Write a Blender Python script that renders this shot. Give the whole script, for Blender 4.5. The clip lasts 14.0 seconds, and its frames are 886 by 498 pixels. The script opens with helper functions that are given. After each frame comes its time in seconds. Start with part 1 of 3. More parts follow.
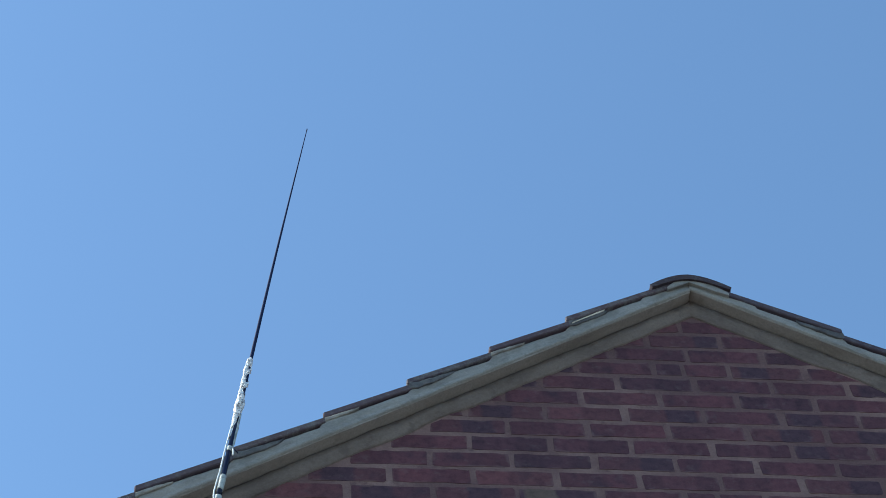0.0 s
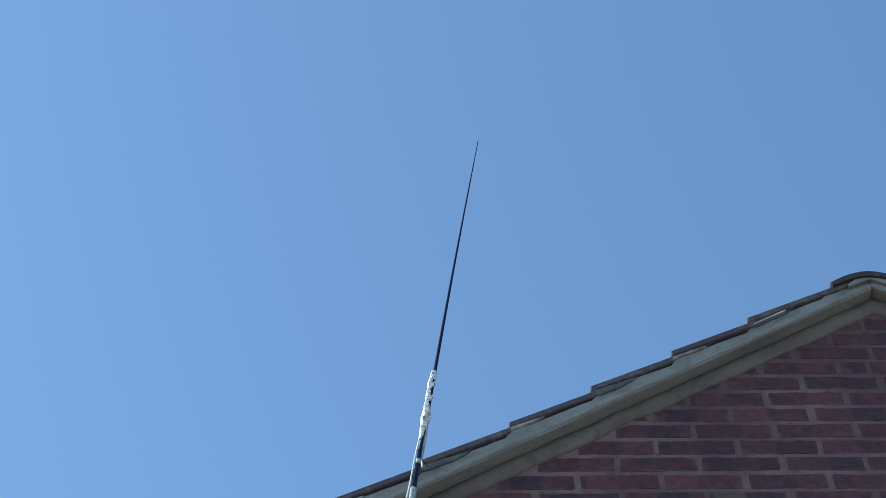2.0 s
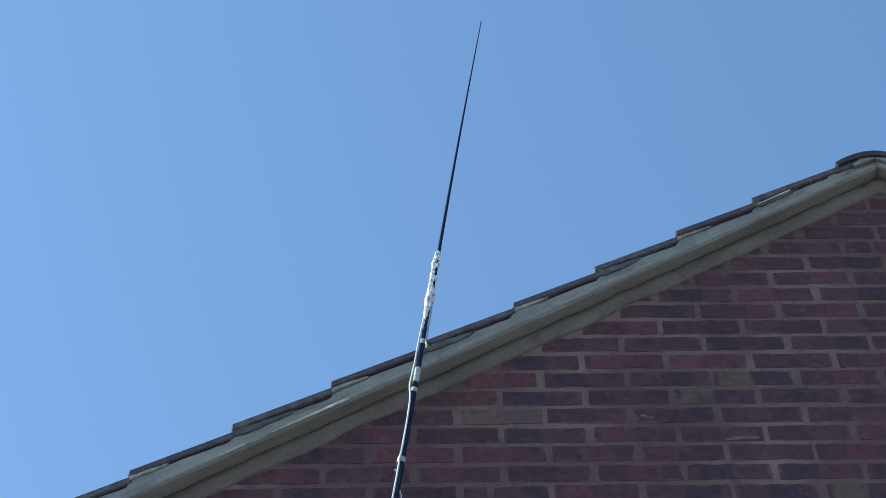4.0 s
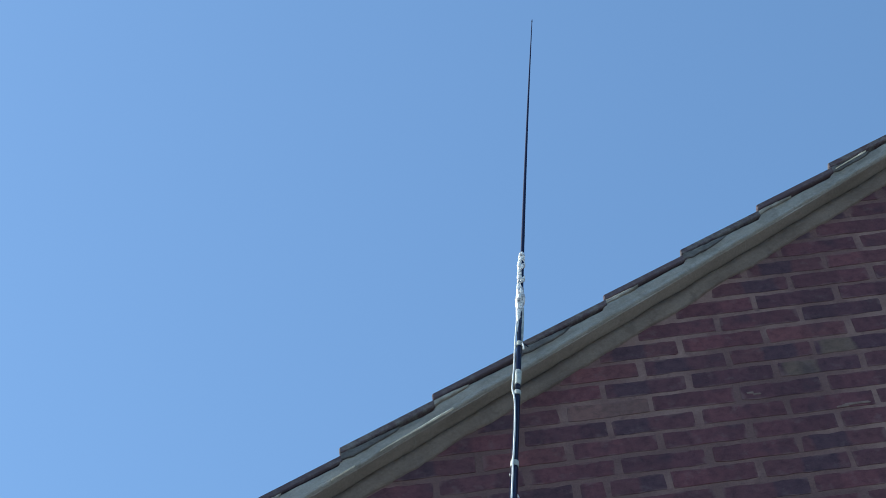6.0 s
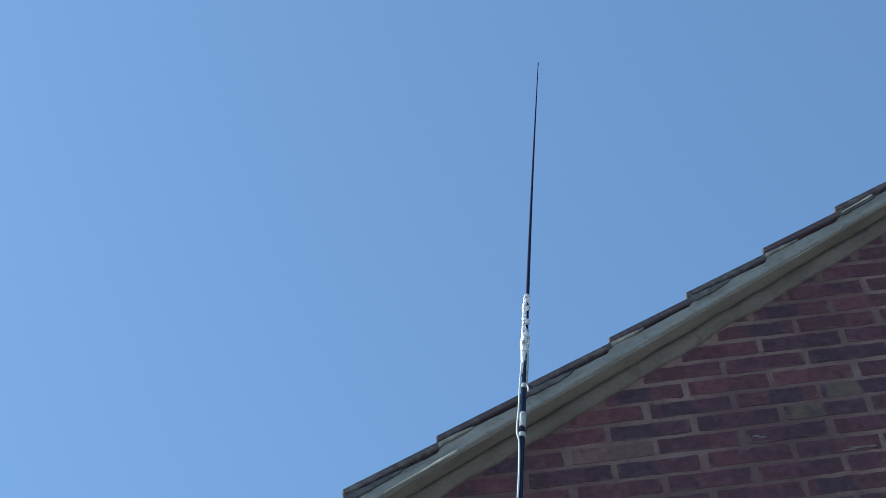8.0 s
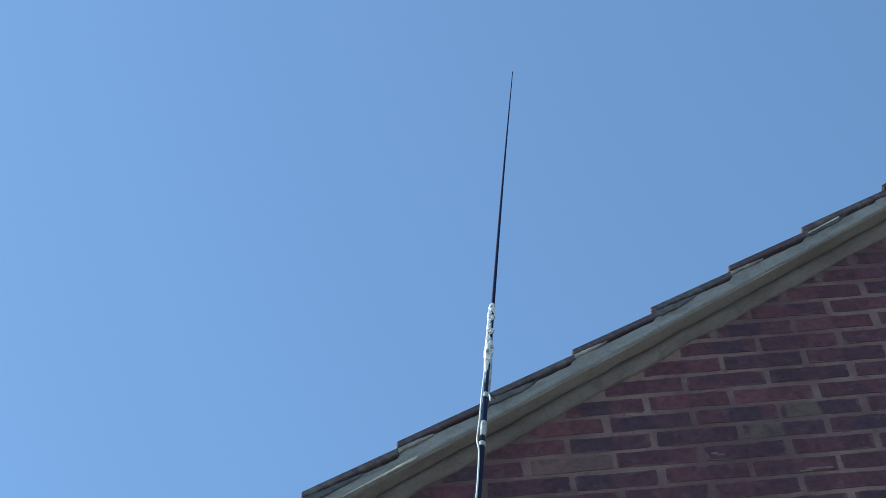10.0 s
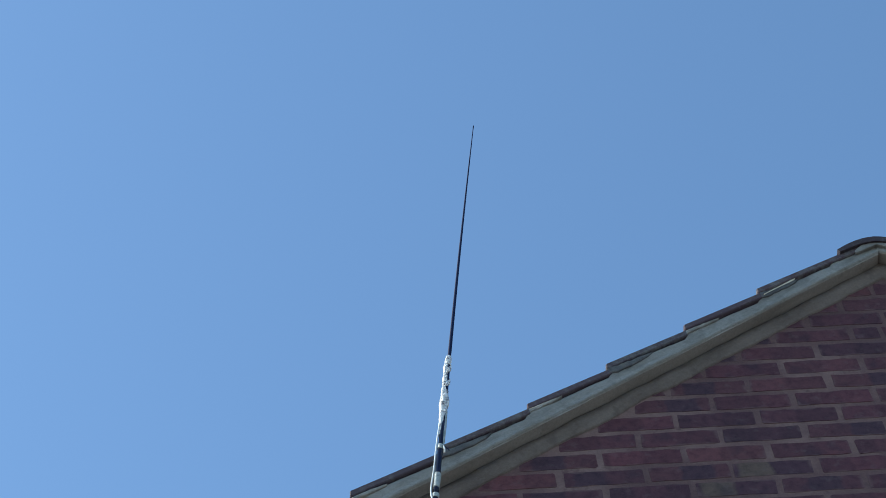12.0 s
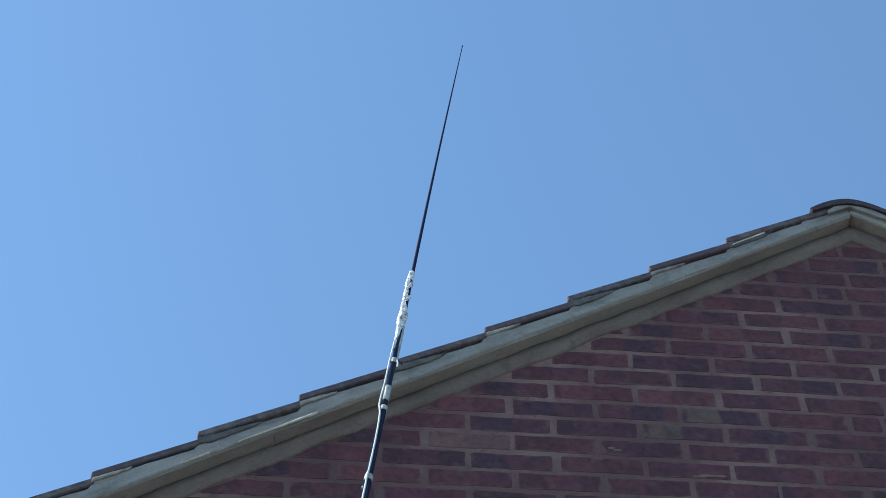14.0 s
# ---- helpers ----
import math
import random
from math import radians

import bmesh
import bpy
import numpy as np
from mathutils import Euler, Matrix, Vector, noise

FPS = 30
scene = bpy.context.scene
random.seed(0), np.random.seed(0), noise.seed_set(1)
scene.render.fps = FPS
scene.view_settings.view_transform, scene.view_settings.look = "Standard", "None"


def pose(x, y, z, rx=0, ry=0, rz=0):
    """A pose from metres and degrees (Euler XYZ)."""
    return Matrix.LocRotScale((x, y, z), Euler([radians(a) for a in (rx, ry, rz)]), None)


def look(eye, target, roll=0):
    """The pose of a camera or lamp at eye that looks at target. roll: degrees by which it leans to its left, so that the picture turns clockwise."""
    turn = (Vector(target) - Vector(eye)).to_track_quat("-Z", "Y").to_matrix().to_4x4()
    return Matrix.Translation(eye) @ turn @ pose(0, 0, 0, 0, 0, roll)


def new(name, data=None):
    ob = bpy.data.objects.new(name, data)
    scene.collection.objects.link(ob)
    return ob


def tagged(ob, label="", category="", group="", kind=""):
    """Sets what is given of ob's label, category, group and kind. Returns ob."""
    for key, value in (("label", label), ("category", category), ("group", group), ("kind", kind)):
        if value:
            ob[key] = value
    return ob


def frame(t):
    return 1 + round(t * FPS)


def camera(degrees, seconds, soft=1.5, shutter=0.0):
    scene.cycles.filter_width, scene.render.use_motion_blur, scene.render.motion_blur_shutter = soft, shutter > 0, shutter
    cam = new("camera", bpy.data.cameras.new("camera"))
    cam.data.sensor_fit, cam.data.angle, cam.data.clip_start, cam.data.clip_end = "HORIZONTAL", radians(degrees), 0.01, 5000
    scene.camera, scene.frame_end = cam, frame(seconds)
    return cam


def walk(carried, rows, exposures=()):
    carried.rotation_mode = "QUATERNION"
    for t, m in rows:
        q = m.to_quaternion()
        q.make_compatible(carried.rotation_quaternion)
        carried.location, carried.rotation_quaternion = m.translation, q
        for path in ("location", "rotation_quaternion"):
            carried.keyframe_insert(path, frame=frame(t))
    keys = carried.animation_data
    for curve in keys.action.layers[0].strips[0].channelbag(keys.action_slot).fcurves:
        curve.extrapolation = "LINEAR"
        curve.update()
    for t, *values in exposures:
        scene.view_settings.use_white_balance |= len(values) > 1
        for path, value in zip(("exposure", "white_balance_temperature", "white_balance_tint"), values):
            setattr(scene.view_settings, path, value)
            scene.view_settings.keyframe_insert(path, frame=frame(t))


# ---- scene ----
cam = camera(23.3, 14.0, soft=0.85)
PATH = [
    (0, (-0.747, -3.526, 1.657), (-0.563, -2.482, 3.353), -6.4),
    (0.2, (-0.767, -3.524, 1.657), (-0.628, -2.493, 3.358), -5.9),
    (0.3, (-0.776, -3.522, 1.657), (-0.657, -2.493, 3.36), -5.4),
    (0.5, (-0.789, -3.52, 1.656), (-0.694, -2.479, 3.361), -5.2),
    (0.7, (-0.785, -3.518, 1.653), (-0.699, -2.456, 3.35), -5),
    (1, (-0.773, -3.516, 1.649), (-0.7, -2.439, 3.333), -4.3),
    (1.2, (-0.782, -3.517, 1.65), (-0.717, -2.443, 3.338), -3.6),
    (1.5, (-0.801, -3.521, 1.652), (-0.749, -2.469, 3.352), -2.7),
    (1.7, (-0.805, -3.523, 1.649), (-0.76, -2.484, 3.354), -2.2),
    (2, (-0.804, -3.525, 1.642), (-0.767, -2.484, 3.35), -1.9),
    (2.5, (-0.784, -3.52, 1.635), (-0.758, -2.445, 3.321), -1.4),
    (2.7, (-0.781, -3.517, 1.634), (-0.757, -2.425, 3.312), -1.1),
    (3, (-0.78, -3.519, 1.636), (-0.756, -2.413, 3.302), -0.9),
    (3.2, (-0.781, -3.546, 1.642), (-0.757, -2.429, 3.301), -0.7),
    (5.3, (-0.891, -3.416, 1.658), (-0.869, -2.281, 3.304), -5.9),
    (5.5, (-0.904, -3.425, 1.662), (-0.902, -2.297, 3.313), -5.9),
    (5.8, (-0.918, -3.444, 1.67), (-0.927, -2.325, 3.327), -5.8),
    (6, (-0.921, -3.455, 1.674), (-0.925, -2.34, 3.335), -6.8),
    (6.2, (-0.913, -3.461, 1.678), (-0.91, -2.351, 3.341), -8.2),
    (6.5, (-0.896, -3.462, 1.681), (-0.892, -2.356, 3.347), -9.3),
    (7, (-0.89, -3.444, 1.675), (-0.905, -2.344, 3.345), -7.7),
    (7.5, (-0.908, -3.438, 1.68), (-0.927, -2.349, 3.357), -6.8),
    (8, (-0.918, -3.43, 1.68), (-0.923, -2.353, 3.365), -6.5),
    (8.2, (-0.918, -3.427, 1.675), (-0.918, -2.347, 3.358), -6.1),
    (10.3, (-0.912, -3.465, 1.675), (-0.881, -2.383, 3.357), -5.7),
    (10.5, (-0.927, -3.463, 1.661), (-0.882, -2.377, 3.34), -6.2),
    (10.8, (-0.91, -3.454, 1.647), (-0.85, -2.347, 3.307), -6.9),
    (11, (-0.901, -3.451, 1.642), (-0.833, -2.322, 3.292), -6.9),
    (11.3, (-0.905, -3.457, 1.643), (-0.827, -2.317, 3.291), -7),
    (11.5, (-0.913, -3.461, 1.647), (-0.834, -2.34, 3.302), -7),
    (12, (-0.948, -3.462, 1.66), (-0.871, -2.422, 3.367), -6.5),
    (12.3, (-0.933, -3.46, 1.662), (-0.861, -2.439, 3.378), -5.5),
    (12.5, (-0.923, -3.458, 1.663), (-0.849, -2.432, 3.378), -4.8),
    (13, (-0.934, -3.446, 1.669), (-0.857, -2.394, 3.369), -2.5),
    (13.5, (-0.938, -3.444, 1.66), (-0.865, -2.371, 3.346), -0.8),
    (14, (-0.931, -3.448, 1.659), (-0.832, -2.347, 3.326), -1.1),
]
EXPOSURES = [(0, 0.94), (0.5, 0.76), (1, 0.92), (1.5, 0.84), (2, 0.79), (2.5, 0.83), (3, 0.88), (5.5, 0.86), (6, 0.86), (6.5, 0.90), (7, 0.88),
             (7.5, 0.85), (8, 0.79), (10.5, 0.85), (11, 0.99), (11.5, 1.00), (12, 0.77), (12.5, 0.78), (13, 0.85), (13.5, 0.90), (14, 0.95)]
walk(cam, [(t, look(e, a, r)) for t, e, a, r in PATH], [(t, stops, 6370, -2) for t, stops in EXPOSURES])

# ---- world, sun ----
SUN_TO = Vector((-0.76, 0.0, 0.65)).normalized()
SUN_EL = math.asin(SUN_TO.z)
world = bpy.data.worlds.new("daylight")
scene.world = world
world.use_nodes = True
wn = world.node_tree.nodes
wl = world.node_tree.links
sky = wn.new("ShaderNodeTexSky")
sky.sky_type = "NISHITA"
sky.sun_disc = False
sky.sun_elevation = SUN_EL
sky.sun_rotation = math.atan2(SUN_TO.x, SUN_TO.y)
sky.altitude = 50
sky.air_density = 1.0
sky.dust_density = 0.3
sky.ozone_density = 4.0
wn["Background"].inputs["Strength"].default_value = 0.15
wl.new(sky.outputs["Color"], wn["Background"].inputs["Color"])

sun_data = bpy.data.lights.new("sun", "SUN")
sun_data.energy = 3.5
sun_data.angle = radians(0.53)
sun_data.color = (1.0, 0.95, 0.87)
sun = new("sun", sun_data)
sun.matrix_world = look((0, 0, 20), Vector((0, 0, 20)) - SUN_TO)


# ---- materials ----
def material(name, rough=0.8, metal=0.0, spec=0.4):
    m = bpy.data.materials.new(name)
    m.use_nodes = True
    b = m.node_tree.nodes["Principled BSDF"]
    b.inputs["Roughness"].default_value = rough
    b.inputs["Metallic"].default_value = metal
    b.inputs["Specular IOR Level"].default_value = spec
    return m, m.node_tree.nodes, m.node_tree.links, b


def node(nodes, kind, **values):
    n = nodes.new(kind)
    for key, value in values.items():
        n.inputs[key].default_value = value
    return n


def ramp(nodes, stops):
    r = nodes.new("ShaderNodeValToRGB")
    el = r.color_ramp.elements
    while len(el) < len(stops):
        el.new(0.5)
    for e, (pos, col) in zip(el, stops):
        e.position = pos
        e.color = (*col, 1)
    return r


def mix(nodes, links, fac, a, b, mode="MIX"):
    n = nodes.new("ShaderNodeMix")
    n.data_type = "RGBA"
    n.blend_type = mode
    for socket, value in ((n.inputs["Factor"], fac), (n.inputs[6], a), (n.inputs[7], b)):
        if isinstance(value, (int, float)):
            socket.default_value = value
        elif isinstance(value, tuple):
            socket.default_value = (*value, 1)
        else:
            links.new(value, socket)
    return n.outputs[2]


def maths(nodes, links, op, a, b=0.0, clamp=False):
    n = nodes.new("ShaderNodeMath")
    n.operation = op
    n.use_clamp = clamp
    for socket, value in zip(n.inputs, (a, b)):
        if isinstance(value, (int, float)):
            socket.default_value = value
        else:
            links.new(value, socket)
    return n.outputs[0]


def noise_at(nodes, links, vector, scale, detail=4.0, rough=0.6):
    n = node(nodes, "ShaderNodeTexNoise", Scale=scale, Detail=detail, Roughness=rough)
    links.new(vector, n.inputs["Vector"])
    return n.outputs["Fac"]


def bumped(nodes, links, bsdf, heights, distance=0.002):
    total = heights[0]
    for h in heights[1:]:
        total = maths(nodes, links, "ADD", total, h)
    b = node(nodes, "ShaderNodeBump", Strength=1.0, Distance=distance)
    links.new(total, b.inputs["Height"])
    links.new(b.outputs["Normal"], bsdf.inputs["Normal"])


def brick_material(name, body, band=None, at=None):
    """Wire-cut facing brick; band: the colour of the kiss mark that a neighbour left across its face in the kiln; at: where along it."""
    m, n, l, b = material(name, 0.9, spec=0.25)
    info = n.new("ShaderNodeObjectInfo")
    co = n.new("ShaderNodeTexCoord")
    geo = n.new("ShaderNodeNewGeometry")
    rnd = info.outputs["Random"]
    place = geo.outputs["Position"]
    col = ramp(n, body)
    l.new(rnd, col.inputs["Fac"])
    base = col.outputs["Color"]
    xyz = n.new("ShaderNodeSeparateXYZ")
    l.new(co.outputs["Object"], xyz.inputs[0])
    # kiss mark: a band with soft, uneven edges somewhere along the brick
    other = maths(n, l, "FRACT", maths(n, l, "MULTIPLY", rnd, 7.31))
    centre = maths(n, l, "MULTIPLY", maths(n, l, "SUBTRACT", other, 0.5), 0.15)
    wob = maths(n, l, "MULTIPLY", maths(n, l, "SUBTRACT", noise_at(n, l, place, 22.0, 4.0), 0.5), 0.030)
    if at is not None:
        centre = at
    away = maths(n, l, "ABSOLUTE", maths(n, l, "SUBTRACT", maths(n, l, "ADD", xyz.outputs["X"], wob), centre))
    inside = maths(n, l, "MULTIPLY", maths(n, l, "SUBTRACT", 0.050, away), 90.0, True)
    if band:
        colour = mix(n, l, inside, base, band)
    else:
        lighter = mix(n, l, 1.0, base, (1.22, 1.16, 1.14), "MULTIPLY")
        colour = mix(n, l, inside, base, lighter)
    spots = ramp(n, [(0.30, (0.66, 0.67, 0.70)), (0.5, (1, 1, 1)), (0.74, (1.26, 1.20, 1.16))])
    l.new(noise_at(n, l, place, 38.0, 6.0, 0.65), spots.inputs["Fac"])
    colour = mix(n, l, 1.0, colour, spots.outputs["Color"], "MULTIPLY")
    # dark burnt patches
    burnt = ramp(n, [(0.56, (0, 0, 0)), (0.70, (0.55, 0.55, 0.55))])
    l.new(noise_at(n, l, place, 11.0, 3.0, 0.5), burnt.inputs["Fac"])
    colour = mix(n, l, burnt.outputs["Color"], colour, (0.050, 0.032, 0.043))
    # lime bloom
    sm = ramp(n, [(0.56, (0, 0, 0)), (0.78, (0.30, 0.30, 0.30))])
    l.new(noise_at(n, l, place, 26.0, 4.0, 0.6), sm.inputs["Fac"])
    colour = mix(n, l, sm.outputs["Color"], colour, (0.20, 0.145, 0.145))
    # mortar dragged over the arrises, unevenly
    ex = maths(n, l, "MULTIPLY", maths(n, l, "SUBTRACT", maths(n, l, "ABSOLUTE", xyz.outputs["X"]), 0.096), 75.0)
    ez = maths(n, l, "MULTIPLY", maths(n, l, "SUBTRACT", maths(n, l, "ABSOLUTE", xyz.outputs["Z"]), 0.0245), 110.0)
    rim = maths(n, l, "MAXIMUM", ex, ez)
    drag = maths(n, l, "MULTIPLY", maths(n, l, "SUBTRACT", noise_at(n, l, place, 16.0, 3.0, 0.55), 0.54), 7.0)
    over = maths(n, l, "MULTIPLY", maths(n, l, "ADD", rim, drag, True), 0.66)
    over = maths(n, l, "MULTIPLY", over, maths(n, l, "ADD", rim, 0.6, True))
    colour = mix(n, l, over, colour, (0.160, 0.096, 0.093))
    l.new(colour, b.inputs["Base Color"])
    bumped(n, l, b, [noise_at(n, l, place, 60.0, 6.0), noise_at(n, l, place, 420.0, 3.0)], 0.0012)
    return m


BRICK_RED = brick_material("brick_red", [(0.0, (0.084, 0.038, 0.047)), (0.3, (0.105, 0.041, 0.050)), (0.6, (0.090, 0.038, 0.048)), (1.0, (0.116, 0.047, 0.053))])
BRICK_DARK = brick_material("brick_dark", [(0.0, (0.063, 0.032, 0.042)), (0.5, (0.079, 0.035, 0.045)), (1.0, (0.092, 0.038, 0.047))])
BRICK_TWO = brick_material("brick_two_tone", [(0.0, (0.069, 0.037, 0.050)), (0.5, (0.084, 0.040, 0.051)), (1.0, (0.075, 0.038, 0.051))], (0.123, 0.083, 0.067), -0.048)
BRICK_DUSK = brick_material("brick_kiss_mark", [(0.0, (0.094, 0.041, 0.051)), (0.5, (0.107, 0.045, 0.052)), (1.0, (0.090, 0.040, 0.050))], (0.069, 0.037, 0.049))
BRICK_BUFF = brick_material("brick_buff", [(0.0, (0.124, 0.071, 0.068)), (1.0, (0.139, 0.078, 0.072))])


def cement_material(name, base, light, dark, scale=9.0, bump=0.004, marks=(0.30, 0.5, 0.72), ridge=None, slope=0.0):
    """ridge: where the ridge lies across, for cement trowelled along the slopes on both sides of it."""
    m, n, l, b = material(name, 0.92, spec=0.2)
    geo = n.new("ShaderNodeNewGeometry")
    p = geo.outputs["Position"]
    broad = p
    if ridge is not None:
        axes = n.new("ShaderNodeSeparateXYZ")
        l.new(p, axes.inputs[0])
        run = maths(n, l, "ABSOLUTE", maths(n, l, "SUBTRACT", axes.outputs["X"], ridge))
        across = maths(n, l, "ADD", axes.outputs["Z"], maths(n, l, "MULTIPLY", run, slope))
        drawn = n.new("ShaderNodeCombineXYZ")
        l.new(maths(n, l, "MULTIPLY", axes.outputs["X"], 0.40), drawn.inputs[0])
        l.new(axes.outputs["Y"], drawn.inputs[1])
        l.new(across, drawn.inputs[2])
        broad = drawn.outputs[0]
    big = ramp(n, list(zip(marks, (dark, base, light))))
    l.new(noise_at(n, l, broad, scale, 6.0, 0.65), big.inputs["Fac"])
    fine = ramp(n, [(0.35, (0.90, 0.90, 0.90)), (0.65, (1.09, 1.09, 1.08))])
    l.new(noise_at(n, l, p, 130.0, 4.0, 0.7), fine.inputs["Fac"])
    colour = mix(n, l, 1.0, big.outputs["Color"], fine.outputs["Color"], "MULTIPLY")
    streak = ramp(n, [(0.57, (0, 0, 0)), (0.70, (0.6, 0.6, 0.6))])
    l.new(noise_at(n, l, p, 24.0, 3.0, 0.6), streak.inputs["Fac"])
    colour = mix(n, l, streak.outputs["Color"], colour, dark)
    l.new(colour, b.inputs["Base Color"])
    bumped(n, l, b, [noise_at(n, l, p, 45.0, 6.0), noise_at(n, l, p, 300.0, 3.0)], bump)
    return m


JOINT = cement_material("joint_mortar", (0.156, 0.091, 0.086), (0.320, 0.206, 0.179), (0.094, 0.053, 0.054), 1.7, 0.002, (0.32, 0.50, 0.72))
VERGE = cement_material("verge_mortar", (0.308, 0.286, 0.262), (0.380, 0.355, 0.325), (0.195, 0.180, 0.165), 16.0, 0.004, ridge=0.612, slope=0.7075)
RAKE = cement_material("rake_mortar", (0.205, 0.162, 0.142), (0.255, 0.205, 0.178), (0.135, 0.105, 0.093), 12.0, 0.004, ridge=0.612, slope=0.7075)
BOARD = cement_material("fibre_cement", (0.300, 0.262, 0.238), (0.35, 0.308, 0.280), (0.225, 0.193, 0.172), 10.0, 0.0015, ridge=0.612, slope=0.7075)
PAT = cement_material("mortar_pat", (0.128, 0.121, 0.121), (0.19, 0.18, 0.172), (0.075, 0.070, 0.073), 20.0)
PAT_PALE = cement_material("pale_mortar_pat", (0.330, 0.300, 0.268), (0.44, 0.405, 0.36), (0.185, 0.165, 0.150), 20.0)


def tile_material(name, stain, tone=1.0):
    """stain: how much of the edge is greyed by mortar."""
    m, n, l, b = material(name, 0.85, spec=0.3)
    geo = n.new("ShaderNodeNewGeometry")
    info = n.new("ShaderNodeObjectInfo")
    p = geo.outputs["Position"]
    c = ramp(n, [(at, tuple(v * tone for v in col)) for at, col in ((0.0, (0.036, 0.028, 0.037)), (0.5, (0.058, 0.037, 0.044)), (1.0, (0.044, 0.034, 0.043)))])
    l.new(info.outputs["Random"], c.inputs["Fac"])
    grey = ramp(n, [(0.58 - 0.24 * stain, (0, 0, 0)), (0.74 - 0.12 * stain, (0.25 + 0.55 * stain,) * 3)])
    l.new(noise_at(n, l, p, 42.0, 6.0, 0.7), grey.inputs["Fac"])
    colour = mix(n, l, grey.outputs["Color"], c.outputs["Color"], (0.19, 0.185, 0.175))
    l.new(colour, b.inputs["Base Color"])
    bumped(n, l, b, [noise_at(n, l, p, 80.0, 5.0), noise_at(n, l, p, 500.0, 2.0)], 0.002)
    return m


TILE = tile_material("concrete_tile", 0.3, 1.7)
TILE_CUT = tile_material("cut_concrete_tile", 0.75, 1.5)
TILE_RIDGE = tile_material("ridge_concrete", 0.2)


def pole_material():
    m, n, l, b = material("black_pole", 0.25, spec=0.16)
    geo = n.new("ShaderNodeNewGeometry")
    c = ramp(n, [(0.35, (0.005, 0.007, 0.024)), (0.7, (0.010, 0.014, 0.042))])
    l.new(noise_at(n, l, geo.outputs["Position"], 40.0, 4.0), c.inputs["Fac"])
    l.new(c.outputs["Color"], b.inputs["Base Color"])
    r = ramp(n, [(0.3, (0.16, 0.16, 0.16)), (0.7, (0.26, 0.26, 0.26))])
    l.new(noise_at(n, l, geo.outputs["Position"], 90.0, 3.0), r.inputs["Fac"])
    l.new(r.outputs["Color"], b.inputs["Roughness"])
    return m


def tape_material(name, light, dark, rough):
    m, n, l, b = material(name, rough, spec=0.5)
    geo = n.new("ShaderNodeNewGeometry")
    c = ramp(n, [(0.36, dark), (0.52, light)])
    l.new(noise_at(n, l, geo.outputs["Position"], 95.0, 4.0), c.inputs["Fac"])
    l.new(c.outputs["Color"], b.inputs["Base Color"])
    bumped(n, l, b, [noise_at(n, l, geo.outputs["Position"], 160.0, 4.0)], 0.004)
    return m


POLE = pole_material()
WHIP, _n, _l, _b = material("matte_whip", 0.6, spec=0.1)
_b.inputs["Base Color"].default_value = (0.008, 0.014, 0.050, 1)
# the dark mottling puts the shade of the tape's creases into its colour
TAPE = tape_material("white_tape", (0.82, 0.80, 0.78), (0.20, 0.18, 0.19), 0.32)
BAND = tape_material("silver_tape", (0.42, 0.44, 0.42), (0.24, 0.26, 0.25), 0.35)
CABLE = tape_material("white_cable_sheath", (0.78, 0.78, 0.78), (0.68, 0.68, 0.70), 0.4)


def ground_material():
    m, n, l, b = material("gravel", 0.95, spec=0.1)
    geo = n.new("ShaderNodeNewGeometry")
    c = ramp(n, [(0.3, (0.14, 0.127, 0.115)), (0.55, (0.195, 0.180, 0.165)), (0.75, (0.255, 0.238, 0.22))])
    l.new(noise_at(n, l, geo.outputs["Position"], 0.9, 8.0, 0.7), c.inputs["Fac"])
    l.new(c.outputs["Color"], b.inputs["Base Color"])
    bumped(n, l, b, [noise_at(n, l, geo.outputs["Position"], 60.0, 4.0)], 0.02)
    return m


# ground out of view: gravel tone assumed, set for its bounce on the wall
GRAVEL = ground_material()


# ---- mesh helpers ----
def linked(name, bm, mat, parent=None, label="", smooth=False):
    me = bpy.data.meshes.new(name)
    bmesh.ops.recalc_face_normals(bm, faces=bm.faces)
    if smooth:
        for f in bm.faces:
            f.smooth = True
    bm.to_mesh(me)
    bm.free()
    me.materials.append(mat)
    ob = new(name, me)
    if parent:
        ob.parent = parent
    return tagged(ob, label)


def part(name, bm, mat, parent, label="", smooth=False):
    return linked(name, bm, mat, parent, label, smooth)


def raw(name, verts, faces, mat, parent=None, label=""):
    me = bpy.data.meshes.new(name)
    me.from_pydata(verts, [], faces)
    me.update()
    me.materials.append(mat)
    ob = new(name, me)
    if parent:
        ob.parent = parent
    return tagged(ob, label)


def prism(bm, outline, y0, y1):
    """A solid between two y planes from an outline of (x, z)."""
    a = [bm.verts.new((x, y0, z)) for x, z in outline]
    b = [bm.verts.new((x, y1, z)) for x, z in outline]
    bm.faces.new(a)
    bm.faces.new(b[::-1])
    k = len(outline)
    for i in range(k):
        bm.faces.new((a[i], b[i], b[(i + 1) % k], a[(i + 1) % k]))


def tube(bm, rings, sides=12, cap=True):
    """rings: (centre, radius or radii per side) up an axis near z."""
    loops = []
    for c, r in rings:
        loop = []
        for i in range(sides):
            a = 2 * math.pi * i / sides
            rr = r[i] if isinstance(r, (list, tuple)) else r
            loop.append(bm.verts.new((c[0] + rr * math.cos(a), c[1] + rr * math.sin(a), c[2])))
        loops.append(loop)
    for lo, hi in zip(loops, loops[1:]):
        for i in range(sides):
            bm.faces.new((lo[i], lo[(i + 1) % sides], hi[(i + 1) % sides], hi[i]))
    if cap:
        bm.faces.new(loops[0][::-1])
        bm.faces.new(loops[-1])


